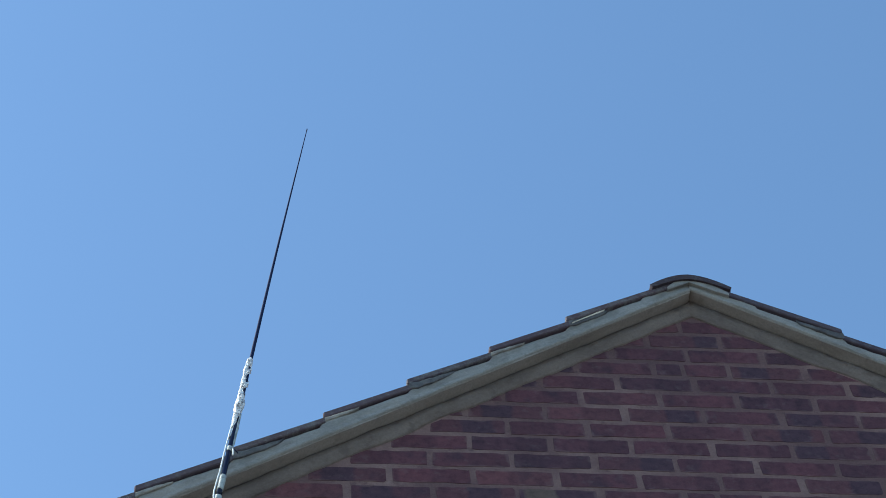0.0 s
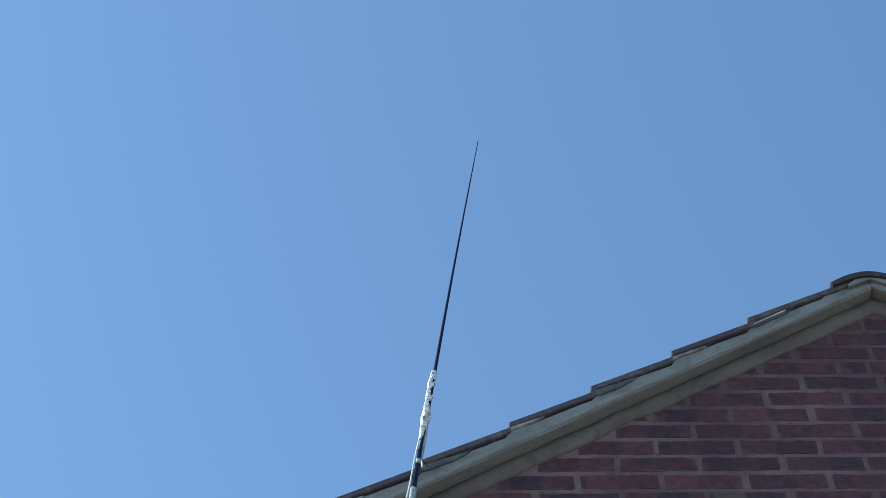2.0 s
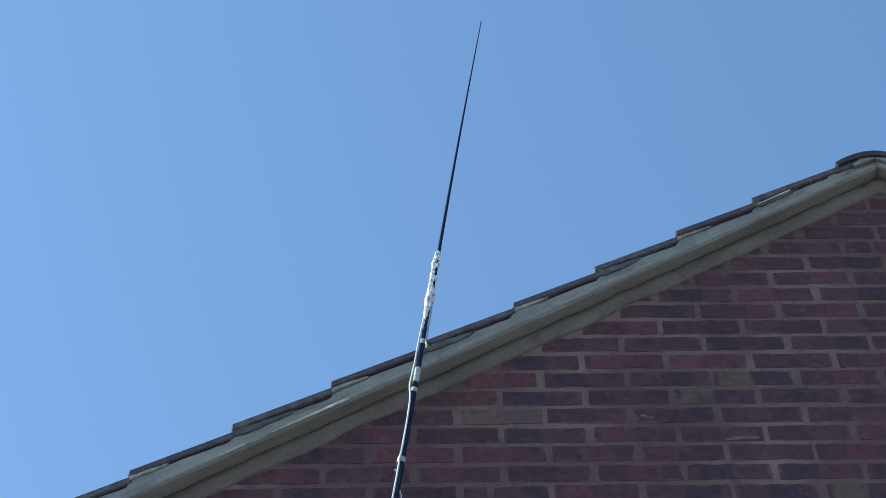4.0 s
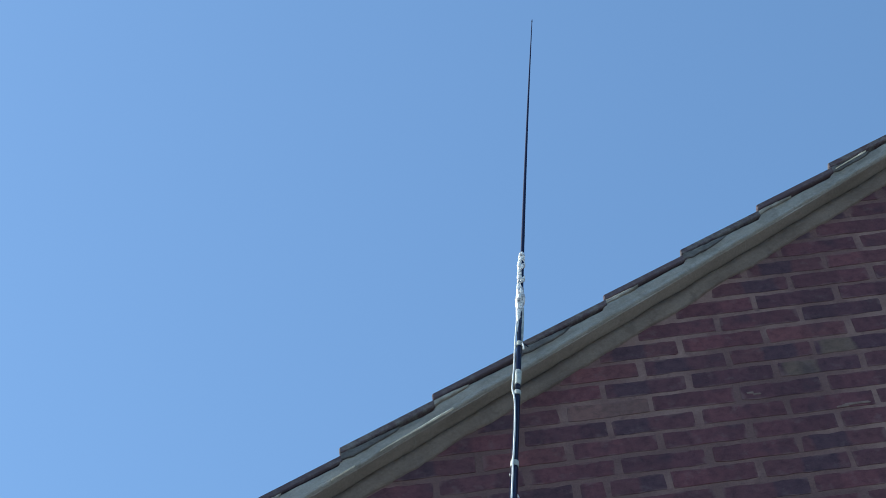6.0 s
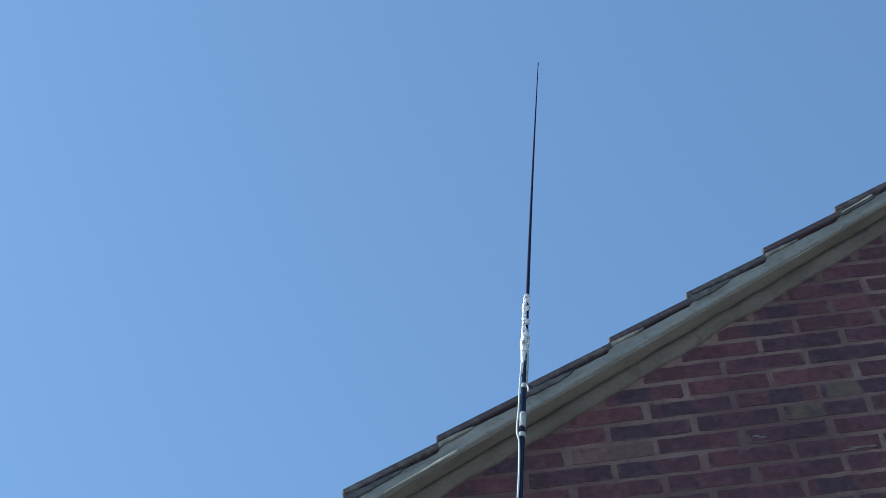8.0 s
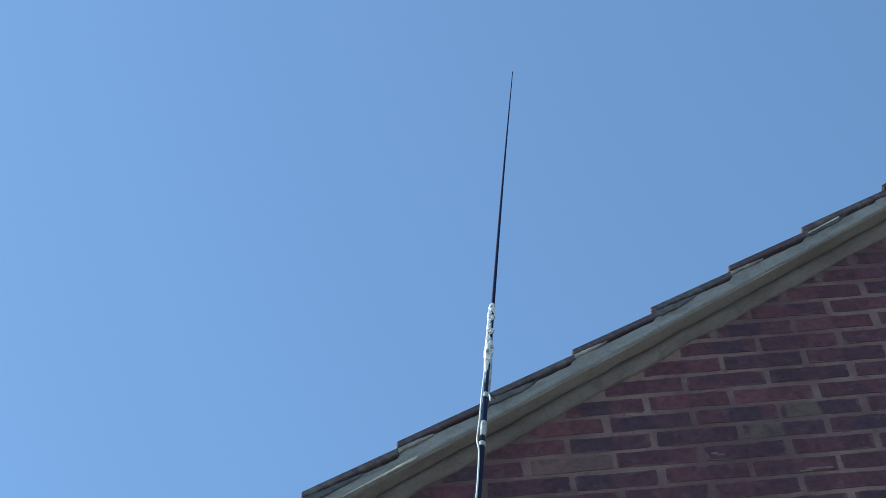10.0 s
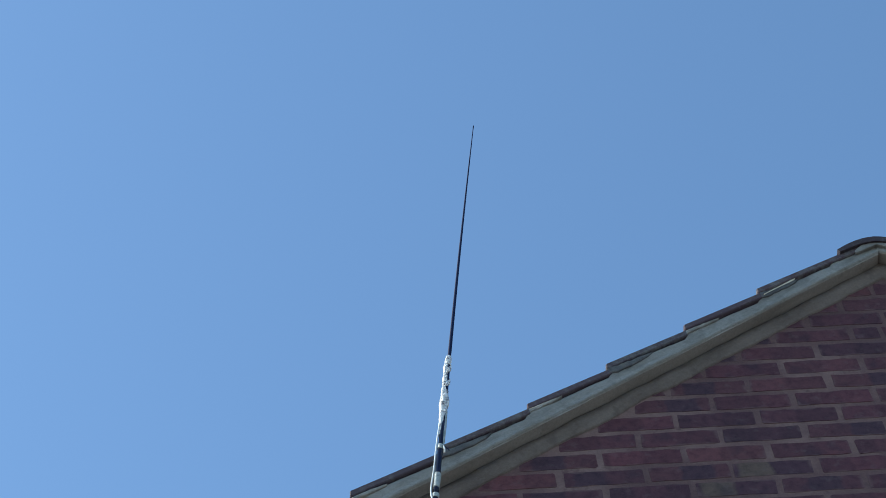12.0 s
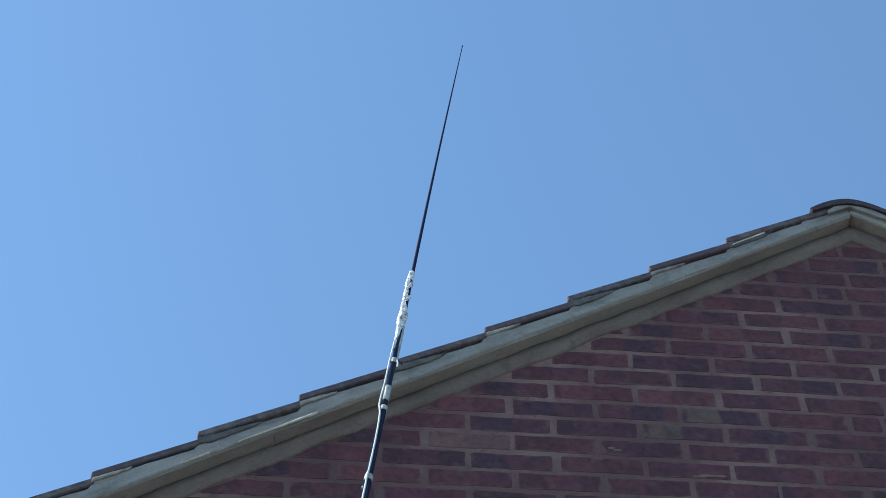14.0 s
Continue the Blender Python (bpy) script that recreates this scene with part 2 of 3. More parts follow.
# ---- the gable's lines ----
XC = 0.612            # ridge line
SLOPE = 0.7075        # rise over run of the roof
TOP = 6.936 + SLOPE * (XC - 0.21)   # tile line at the ridge
HALF = 3.15           # half the gable's width
FRONT = -0.053        # face of the verge
UNDER = -0.112        # underside of the verge, below the tile line
UNDER_EAST = -0.101   # the same on the eastern slope
CUT = -0.178          # top of the brickwork, below the tile line
DEPTH = 8.0


def rake(x, off=0.0):
    return TOP - SLOPE * abs(x - XC) + off


# ---- ground ----
bm = bmesh.new()
centre = bm.verts.new((0, 0, 0))
last = None
for radius in (6, 25, 120, 600, 2500):
    loop = [bm.verts.new((radius * math.cos(2 * math.pi * i / 48), radius * math.sin(2 * math.pi * i / 48), 0)) for i in range(48)]
    for i in range(48):
        if last is None:
            bm.faces.new((centre, loop[i], loop[(i + 1) % 48]))
        else:
            bm.faces.new((last[i], loop[i], loop[(i + 1) % 48], last[(i + 1) % 48]))
    last = loop
tagged(linked("ground", bm, GRAVEL), "level pale gravel ground, out of view, reaching to the horizon", "ground", kind="structure")

# ---- walls ----
bm = bmesh.new()
prism(bm, [(XC - HALF, 0), (XC + HALF, 0), (XC + HALF, rake(XC + HALF, CUT)), (XC, rake(XC, CUT + 0.03)), (XC - HALF, rake(XC - HALF, CUT))], 0.0007, 0.25)
wall_gable = tagged(linked("wall_gable", bm, JOINT), "gable wall of dark red bricks in stretcher bond with pale mortar joints", "wall", kind="structure")
for wall_name, x0, x1, y0, y1 in (("wall_west", XC - HALF, XC - HALF + 0.25, 0.25, DEPTH - 0.25), ("wall_east", XC + HALF - 0.25, XC + HALF, 0.25, DEPTH - 0.25)):
    bm = bmesh.new()
    z1 = rake(XC - HALF, CUT)
    prism(bm, [(x0, 0), (x1, 0), (x1, z1), (x0, z1)], y0, y1)
    tagged(linked(wall_name, bm, BRICK_RED), "plain red brick side wall of the house", "wall", kind="structure")
bm = bmesh.new()
prism(bm, [(XC - HALF, 0), (XC + HALF, 0), (XC + HALF, rake(XC + HALF, CUT)), (XC, rake(XC, CUT)), (XC - HALF, rake(XC - HALF, CUT))], DEPTH - 0.25, DEPTH)
tagged(linked("wall_rear", bm, BRICK_RED), "plain red brick rear gable wall of the house", "wall", kind="structure")

# ---- roof ----
GAUGE = 0.2433        # run of one course
STEP = 0.027          # drop of a tile's lower edge on to the course below
COURSES = 15
bm = bmesh.new()
prism(bm, [(XC - HALF - 0.2, rake(XC - HALF - 0.2, -0.118)), (XC, rake(XC, -0.118)), (XC + HALF + 0.2, rake(XC + HALF + 0.2, -0.118)),
           (XC + HALF + 0.2, rake(XC + HALF + 0.2, -0.085)), (XC, rake(XC, -0.085)), (XC - HALF - 0.2, rake(XC - HALF - 0.2, -0.085))], 0.0, DEPTH)
roof = tagged(linked("roof", bm, BOARD), "pitched roof of dark brown concrete tiles with a ridge", "roof", kind="structure")


def tile_outline(x0, side, run):
    """The edge of one tile, lower end at x0 left of the ridge; side -1 left, 1 right."""
    pts = []
    drop = STEP / GAUGE
    for d, t in ((0.0, 0.0), (run, 0.0), (run, -STEP), (0.006, -STEP), (0.0, -STEP + 0.006)):
        x = x0 + d
        pts.append((x, rake(x, -drop * d + t)))
    if side > 0:
        pts = [(2 * XC - x, z) for x, z in pts]
    return pts


rng = random.Random(4)
rest_v, rest_f = [], []
for side in (-1, 1):
    first = 0.21 if side < 0 else 2 * XC - 1.044
    for k in range(0, COURSES):
        x0 = first - GAUGE * k + rng.uniform(-0.004, 0.004)
        outline = tile_outline(x0, side, GAUGE * 1.03 if k else XC - 0.012 - x0)
        if k < 9:
            bm = bmesh.new()
            y0 = -0.058 + rng.uniform(-0.002, 0.003)
            prism(bm, outline, y0, 0.27)
            bmesh.ops.bevel(bm, geom=[e for e in bm.edges], offset=0.003, segments=1, affect="EDGES")
            part("roof_tile", bm, TILE_CUT if k % 2 == 0 and side < 0 else TILE, roof)
        start = 0.274 if k < 9 else -0.06
        y = start
        while y < DEPTH:
            b0 = len(rest_v)
            n = len(outline)
            rest_v += [(x, y, z) for x, z in outline] + [(x, y + 0.296, z) for x, z in outline]
            rest_f += [tuple(range(b0, b0 + n)), tuple(range(b0 + 2 * n - 1, b0 + n - 1, -1))]
            rest_f += [(b0 + i, b0 + n + i, b0 + n + (i + 1) % n, b0 + (i + 1) % n) for i in range(n)]
            y += 0.30
tagged(raw("roof_tiles", rest_v, rest_f, TILE, roof), kind="stuff")


def ridge_outline(w=0.126, rise=0.065, thick=0.02, n=12):
    """Low curved ridge tile."""
    outer, inner = [], []
    for i in range(n + 1):
        s = -1 + 2 * i / n
        h = rise * (1 - abs(s) ** 1.75)
        outer.append((XC + s * w, 7.110 + h))
        inner.append((XC + s * (w - 0.006), 7.110 + h * 0.86 - thick * (0.85 if abs(s) < 1 else 0.6)))
    return outer + inner[::-1]


y = -0.070
while y < DEPTH:
    bm = bmesh.new()
    prism(bm, ridge_outline(), y, y + 0.44)
    part("ridge_tile", bm, TILE_RIDGE, roof)
    y += 0.45

# ---- verge: bedding mortar, undercloak and rake pointing ----
def tooth(d):
    """How far the tiles' underside lies below the tile line, d metres of run along it from the step of a tile."""
    return -STEP - (d % GAUGE) / GAUGE * STEP


def bulge(x, centre, half):
    return max(0.0, 1 - ((x - centre) / half) ** 4)


def verge_strip(side):
    bm = bmesh.new()
    first = 0.21 if side < 0 else 2 * XC - 1.044
    rows = []
    x = XC - HALF - 0.2
    n = int((XC - x) / 0.008)
    for i in range(n + 1):
        xx = x + (XC - x) * i / n
        d = (xx - first) % GAUGE
        top = tooth(d) - 0.002
        if xx > XC - 0.13:
            top = -0.046 - 0.004 * math.sin((XC - xx) * 60)
        px = xx if side < 0 else 2 * XC - xx
        wob = 0.0035 * noise.noise((xx * 9, side * 3.1, 0.4)) + 0.0015 * noise.noise((xx * 40, side, 2.0))
        low = (UNDER if side < 0 else UNDER_EAST) + 0.004 * noise.noise((xx * 6, side * 2.0, 7.0)) + 0.002 * noise.noise((xx * 30, side * 2.0, 9.0))
        lip = max(bulge(xx, -1.05, 0.105), bulge(xx, -1.245, 0.035)) * 0.003 if side < 0 else 0.0
        slump = 0.0045 * noise.noise((xx * 11, side * 5.0, 3.0))
        # long trowel marks down the face
        face = [(FRONT + slump * 0.5 * f + wob + 0.0030 * noise.noise((xx * 3.5, f * 7.0, side * 4.0)), top * (1 - f) + low * f) for f in (0.2, 0.34, 0.48, 0.62, 0.76)]
        profile = [(0.05, top), (FRONT + 0.010, top), (FRONT + 0.004 + wob, top - 0.003), *face,
                   (FRONT - 0.003 + wob, low + 0.012), (FRONT - 0.002 + wob - lip, low + 0.008), (FRONT - 0.001 + wob + slump * 0.5 - lip, low + 0.002), (FRONT + 0.006, low), (0.05, low + 0.004)]
        # a crack where the two slopes meet, open at the top
        gape = 0.0045 if i == n and side < 0 else 0.0
        rows.append([bm.verts.new((px - gape * max(0.0, min(1.0, (off + 0.095) / 0.03)), py, rake(xx, off))) for py, off in profile])
    for a, b in zip(rows, rows[1:]):
        for j in range(len(a)):
            k = (j + 1) % len(a)
            bm.faces.new((a[j], a[k], b[k], b[j]))
    bm.faces.new(rows[0])
    return bm


verge = new("verge_trim")
tagged(verge, "grey cement verge bedded under the roof tiles along the gable", "verge", kind="structure")
for side in (-1, 1):
    part("bedding_mortar", verge_strip(side), VERGE, verge, "smooth grey-green cement bedding", True)
    # undercloak boards, butted end to end
    under = UNDER if side < 0 else UNDER_EAST
    joints = [-2.75, -1.96, -1.06, -0.092, XC] if side < 0 else [-2.75, -1.75, -0.85, 0.02, XC]
    for a, b in zip(joints, joints[1:]):
        bm = bmesh.new()
        n = 40
        rows = []
        for i in range(n + 1):
            xx = a + (0.0006 if i == 0 else 0.0) + (b - a - (0.0012 if b < XC else 0.0006)) * i / n
            px = xx if side < 0 else 2 * XC - xx
            edge = FRONT + 0.004 + 0.0015 * noise.noise((xx * 20, side, 5.0))
            rows.append([bm.verts.new((px, py, rake(xx, off))) for py, off in ((edge, under + 0.003), (edge, under - 0.003), (0.04, under - 0.003), (0.04, under + 0.003))])
        for p, q in zip(rows, rows[1:]):
            for j in range(4):
                bm.faces.new((p[j], p[(j + 1) % 4], q[(j + 1) % 4], q[j]))
        bm.faces.new(rows[0])
        bm.faces.new(rows[-1][::-1])
        part("undercloak_board", bm, BOARD, verge, "weathered fibre-cement undercloak board")
    # pointing that closes the cut bricks along the slope
    bm = bmesh.new()
    rows = []
    n = 380
    for i in range(n + 1):
        xx = XC - HALF + HALF * i / n
        px = xx if side < 0 else 2 * XC - xx
        upper = under - 0.0075 + 0.006 * noise.noise((xx * 9, side * 4.0, 2.0)) + 0.0025 * noise.noise((xx * 37, side * 4.0, 5.0))
        lower = CUT + 0.001 + 0.017 * noise.noise((xx * 8, side * 4.0, 1.0)) + 0.005 * noise.noise((xx * 40, side * 4.0, 6.0))
        out = -0.0150 + 0.004 * noise.noise((xx * 12, side, 8.0))
        prof = [(0.03, upper), (out, upper), (out * 0.8, upper * 0.6 + lower * 0.4), (out * 0.35 - 0.001, lower + 0.008), (-0.0015, lower), (0.03, lower)]
        rows.append([bm.verts.new((px, py, rake(xx, off))) for py, off in prof])
    for p, q in zip(rows, rows[1:]):
        for j in range(6):
            bm.faces.new((p[j], p[(j + 1) % 6], q[(j + 1) % 6], q[j]))
    bm.faces.new(rows[0])
    part("rake_pointing", bm, RAKE, verge, "buff mortar pointing between verge and brickwork", True)
    # pats of mortar pressed under the nose of each tile
    first = 0.21 if side < 0 else 2 * XC - 1.044
    for k in range(0, 9):
        x0 = first - GAUGE * k
        if x0 + 0.1 > XC:
            continue
        pale = k % 2 == 1
        length = rng.uniform(0.085, 0.115) if pale else rng.uniform(0.125, 0.150)
        thick = 0.014 if pale else 0.028
        bm = bmesh.new()
        rows = []
        n = 20
        for i in range(n + 1):
            s = i / n
            xx = x0 + 0.002 + length * s
            px = xx if side < 0 else 2 * XC - xx
            d = length * s
            # its top dips away from the tile in an uneven crack
            crack = 0.0015 + (0.006 * s + 0.0045 * max(0.0, noise.noise((s * 9, k * 3.3, side)))) * (0.6 if pale else 1.0)
            up = -STEP - d / GAUGE * STEP - crack + (0.012 * max(0.0, 1 - s * 5) if not pale else 0.0)
            round_end = math.sqrt(max(0.0, 1 - max(0.0, (s - 0.82) / 0.18) ** 2))
            fat = thick * (1 - 0.55 * s) * (0.25 + 0.75 * round_end) + 0.002
            down = up - fat - 0.004 * noise.noise((s * 5, k * 2.1, side + 4.0))
            out = -0.0574 - 0.0008 * math.sin(math.pi * min(1, s * 1.1)) + 0.0012 * noise.noise((s * 7, k * 1.7, side + 9.0))
            prof = [(-0.04, up), (out + 0.0015, up), (out, up * 0.75 + down * 0.25), (out + 0.0003, down + 0.002), (out + 0.002, down), (-0.04, down)]
            rows.append([bm.verts.new((px, py, rake(xx, off))) for py, off in prof])
        for p, q in zip(rows, rows[1:]):
            for j in range(6):
                bm.faces.new((p[j], p[(j + 1) % 6], q[(j + 1) % 6], q[j]))
        bm.faces.new(rows[0])
        bm.faces.new(rows[-1][::-1])
        part("mortar_pat", bm, PAT_PALE if pale else PAT, verge, "pale thin mortar pat" if pale else "rough grey mortar pat")

# mortar that fills the end of the ridge
bm = bmesh.new()
low, high = [], []
for i in range(25):
    xx = XC - 0.072 + 0.186 * i / 24
    fall = STEP / GAUGE * abs(XC - abs(xx - XC) - 0.21) + STEP + 0.009 + 0.003 * noise.noise((xx * 30, 1.0, 2.0))
    low.append((xx, rake(xx, -fall)))
    high.append((xx, rake(xx, -fall) + 0.004 + 0.034 * math.sin(math.pi * (0.04 + 0.92 * i / 24)) ** 0.6))
prism(bm, low + high[::-1], -0.0635, -0.03)
part("ridge_bedding", bm, VERGE, verge, "pale mortar closing the end of the ridge")

# pale cement colour that paints sunlight on to the verge
PAINTED_SUN = cement_material("painted_sun", (0.78, 0.74, 0.66), (0.84, 0.80, 0.72), (0.62, 0.58, 0.52), 30.0, 0.001)


def sun_sliver(x0, x1, off, width, proud):
    """A thin pale sliver along the verge's edge, standing in for grazing sunlight."""
    bm = bmesh.new()
    rows = []
    n = 28
    for i in range(n + 1):
        s = i / n
        xx = x0 + (x1 - x0) * s
        w = width * (0.25 + 0.75 * s ** 0.8) * (1 - s ** 14) * (0.85 + 0.35 * noise.noise((xx * 40, off * 50, 3.0))) + 0.0006
        mid = off + 0.002 * noise.noise((xx * 15, off * 90, 1.0))
        prof = [(-0.045, mid + w), (proud, mid + w * 0.8), (proud - 0.0015, mid), (proud + 0.0005, mid - w * 0.8), (-0.045, mid - w)]
        rows.append([bm.verts.new((xx, py, rake(xx, o))) for py, o in prof])
    for p, q in zip(rows, rows[1:]):
        for j in range(5):
            bm.faces.new((p[j], p[(j + 1) % 5], q[(j + 1) % 5], q[j]))
    bm.faces.new(rows[0])
    bm.faces.new(rows[-1][::-1])
    part("painted_sun_streak", bm, PAINTED_SUN, verge, "thin pale streak painted as grazing sunlight")


# streaks of sun on the lower edge and below a tile nose, painted in
sun_sliver(-1.150, -0.955, UNDER + 0.006, 0.0042, -0.0595)
sun_sliver(-1.275, -1.215, UNDER + 0.006, 0.0026, -0.0595)
sun_sliver(0.225, 0.330, -0.046, 0.0034, -0.0600)

# ---- antenna ----
LEAN = 0.1200
BASE_X = -0.823 - 5.669 * LEAN
antenna = new("antenna")
antenna.matrix_world = Matrix.Translation((BASE_X, -0.130, 0)) @ pose(0, 0, 0, 0, math.degrees(math.atan(LEAN)), 0)
tagged(antenna, "leaning black telescopic whip antenna with white tape and cable", "antenna")
STRETCH = math.sqrt(1 + LEAN * LEAN)


def s_of(z):
    """Distance up the leaning pole at which it is z metres high."""
    return z * STRETCH


def section(name, z0, z1, r0, r1, mat, label="", lip=True, bow=0.0, parent=None):
    bm = bmesh.new()
    n = 10
    rings = []
    for i in range(n + 1):
        s = i / n
        rings.append(((bow * math.sin(math.pi * s), 0, s_of(z0 + (z1 - z0) * s)), r0 + (r1 - r0) * s))
    if lip:
        rings.append(((0, 0, s_of(z1) + 0.002), r1 * 0.8))
    tube(bm, rings, 16)
    return part(name, bm, mat, parent or antenna, label, True)


section("pole_section", 0.0, 3.2, 0.0150, 0.0135, POLE, "thick black lower pole section")
section("pole_section", 3.2, 5.66, 0.0122, 0.0098, POLE, "black middle pole section")
upper_section = section("pole_section", 5.66, 5.945, 0.0087, 0.0080, POLE, "black upper pole section")
section("pole_section", 5.945, 6.25, 0.0074, 0.0068, POLE, "slim black pole section")
whip = section("whip", 6.25, 7.892, 0.0061, 0.0014, WHIP, "thin black tapering whip", False, -0.0025)
section("tip_cap", 7.884, 7.896, 0.0019, 0.0016, WHIP, "small black tip", parent=whip)


def wrapped(name, z0, z1, radius, mat, label, seed, rough=0.001, n=24, shape=None, shift=0.0, parent=None):
    r = random.Random(seed)
    bm = bmesh.new()
    sides = 18
    rings = []
    for i in range(n + 1):
        s = i / n
        base = radius * (shape(s) if shape else 1.0)
        z = s_of(z0 + (z1 - z0) * s)
        radii = [base + rough * (noise.noise((math.cos(2 * math.pi * j / sides) * 1.6, math.sin(2 * math.pi * j / sides) * 1.6, z * 32 + seed)) + 0.28 * r.uniform(-1, 1)) for j in range(sides)]
        rings.append(((shift, 0, z), radii))
    tube(bm, rings, sides)
    return part(name, bm, mat, parent or antenna, label, rough < 0.001)


def ribbon(name, z0, z1, radius, width, turns, mat, label, seed, phase=0.0):
    """Tape wound round the pole in a loose helix."""
    bm = bmesh.new()
    n = int(turns * 22)
    rows = []
    for i in range(n + 1):
        s = i / n
        a = phase + 2 * math.pi * turns * s
        zc = s_of(z0 + (z1 - z0) * s)
        w = width * (0.85 + 0.3 * noise.noise((s * 9, seed, 1.0)))
        rr = radius + 0.0016 * noise.noise((s * 14, seed, 4.0))
        row = []
        for dz, dr in ((-0.5, 0.0003), (-0.2, 0.0012), (0.2, 0.0010), (0.5, 0.0002), (0.5, -0.0012), (-0.5, -0.0012)):
            q = rr + dr
            row.append(bm.verts.new((q * math.cos(a), q * math.sin(a), zc + dz * w)))
        rows.append(row)
    for p, q in zip(rows, rows[1:]):
        for j in range(6):
            bm.faces.new((p[j], p[(j + 1) % 6], q[(j + 1) % 6], q[j]))
    bm.faces.new(rows[0])
    bm.faces.new(rows[-1][::-1])
    return part(name, bm, mat, antenna, label, True)


wrapped("tape_wrap", 6.514, 6.556, 0.0082, TAPE, "crumpled white tape end", 3, 0.0016, 9, lambda s: 0.9 + 0.25 * math.sin(math.pi * s), -0.003)
wrapped("tape_wrap", 6.378, 6.524, 0.0080, TAPE, "white tape wound with gaps", 5, 0.0024, 22, lambda s: 0.95 + 0.12 * math.sin(s * 17), -0.0055)
ribbon("tape_wrap", 6.398, 6.508, 0.0072, 0.030, 1.7, TAPE, "loose twist of white tape", 7, 2.5)
wrapped("tape_wrap", 6.284, 6.394, 0.0108, TAPE, "crumpled bulge of white tape", 8, 0.0034, 20, lambda s: 0.70 + 0.50 * math.sin(math.pi * s) ** 1.5, -0.0025)
wrapped("tape_wrap", 6.194, 6.294, 0.0072, TAPE, "thin white tape tail", 11, 0.0016, 14, lambda s: 0.80 + 0.45 * s, -0.004)
wrapped("tape_wrap", 6.150, 6.300, 0.0046, BAND, "loose grey tape tail", 29, 0.0012, 16, lambda s: 0.75 + 0.35 * math.sin(math.pi * s), 0.0052)
tie_band = wrapped("tape_band", 6.133, 6.150, 0.0085, BAND, "narrow silver tape band", 14, 0.0004, 6)
wrapped("tape_band", 5.972, 6.030, 0.0088, BAND, "grey silver tape band", 17, 0.0006, 10)
wrapped("tape_band", 5.930, 5.946, 0.0098, BAND, "narrow silver tape band", 19, 0.0005, 6)
wrapped("collar", 5.655, 5.674, 0.0105, BAND, "pale collar where two sections meet", 23, 0.0003, 6, parent=upper_section)


def wire(name, points, radius, mat, label, sides=8, parent=None):
    """A round wire through points in the pole's own axes (x, y, height)."""
    bm = bmesh.new()
    pts = [Vector((x, y, s_of(z))) for x, y, z in points]
    fine = []
    for i in range(len(pts) - 1):
        p0, p1, p2, p3 = pts[max(i - 1, 0)], pts[i], pts[i + 1], pts[min(i + 2, len(pts) - 1)]
        for k in range(8):
            t = k / 8
            fine.append(0.5 * ((2 * p1) + (p2 - p0) * t + (2 * p0 - 5 * p1 + 4 * p2 - p3) * t * t + (3 * p1 - p0 - 3 * p2 + p3) * t * t * t))
    fine.append(pts[-1])
    loops = []
    for i, p in enumerate(fine):
        d = (fine[min(i + 1, len(fine) - 1)] - fine[max(i - 1, 0)]).normalized()
        u = d.orthogonal().normalized() if abs(d.y) > 0.9 else d.cross(Vector((0, 1, 0))).normalized()
        v = d.cross(u)
        loops.append([bm.verts.new(p + radius * (math.cos(2 * math.pi * j / sides) * u + math.sin(2 * math.pi * j / sides) * v)) for j in range(sides)])
    for a, b in zip(loops, loops[1:]):
        for j in range(sides):
            bm.faces.new((a[j], a[(j + 1) % sides], b[(j + 1) % sides], b[j]))
    bm.faces.new(loops[0][::-1])
    bm.faces.new(loops[-1])
    return part(name, bm, mat, parent or antenna, label, True)


wire("feed_cable", [(-0.006, -0.004, 6.30), (-0.009, -0.004, 6.22), (-0.0108, -0.003, 6.14), (-0.0108, -0.003, 6.05), (-0.0130, -0.003, 5.975), (-0.0115, -0.004, 5.945),
                    (-0.0050, -0.0102, 5.90), (-0.0020, -0.0113, 5.80), (-0.0021, -0.0116, 5.69), (-0.0034, -0.0130, 5.66), (-0.0024, -0.0130, 5.62), (-0.0024, -0.0134, 5.45),
                    (-0.0026, -0.0138, 4.9), (-0.0030, -0.0152, 3.4), (-0.0034, -0.0166, 1.5), (-0.0034, -0.0172, 0.02)], 0.0023, CABLE, "thin white coaxial cable")
wire("feed_cable", [(-0.0105, 0.006, 5.64), (-0.002, 0.0135, 5.60), (0.0095, 0.0115, 5.565), (0.0155, 0.003, 5.53), (0.0165, -0.005, 5.43), (0.0150, -0.0065, 5.20),
                    (0.016, -0.006, 4.7), (0.017, -0.006, 3.4), (0.019, -0.006, 1.5), (0.02, -0.006, 0.02)], 0.0019, CABLE, "thin white cable looped round the pole")
wire("cable_tie", [(0.006, -0.006, 6.142), (0.012, -0.008, 6.136), (0.019, -0.009, 6.128), (0.024, -0.009, 6.120)], 0.0014, POLE, "black cable tie tail", parent=tie_band)
wire("tape_end", [(0.008, -0.007, 6.140), (0.012, -0.009, 6.125), (0.0125, -0.009, 6.110)], 0.0022, TAPE, "loose white tape end", parent=tie_band)

# ---- bricks, nearest stretch of the gable ----
PITCH = 0.2262
ROW_A = 6.300
BRICK_H = 0.0608
JOINT_W = 0.0155


def row_z(k):
    return ROW_A + 0.0762 * k


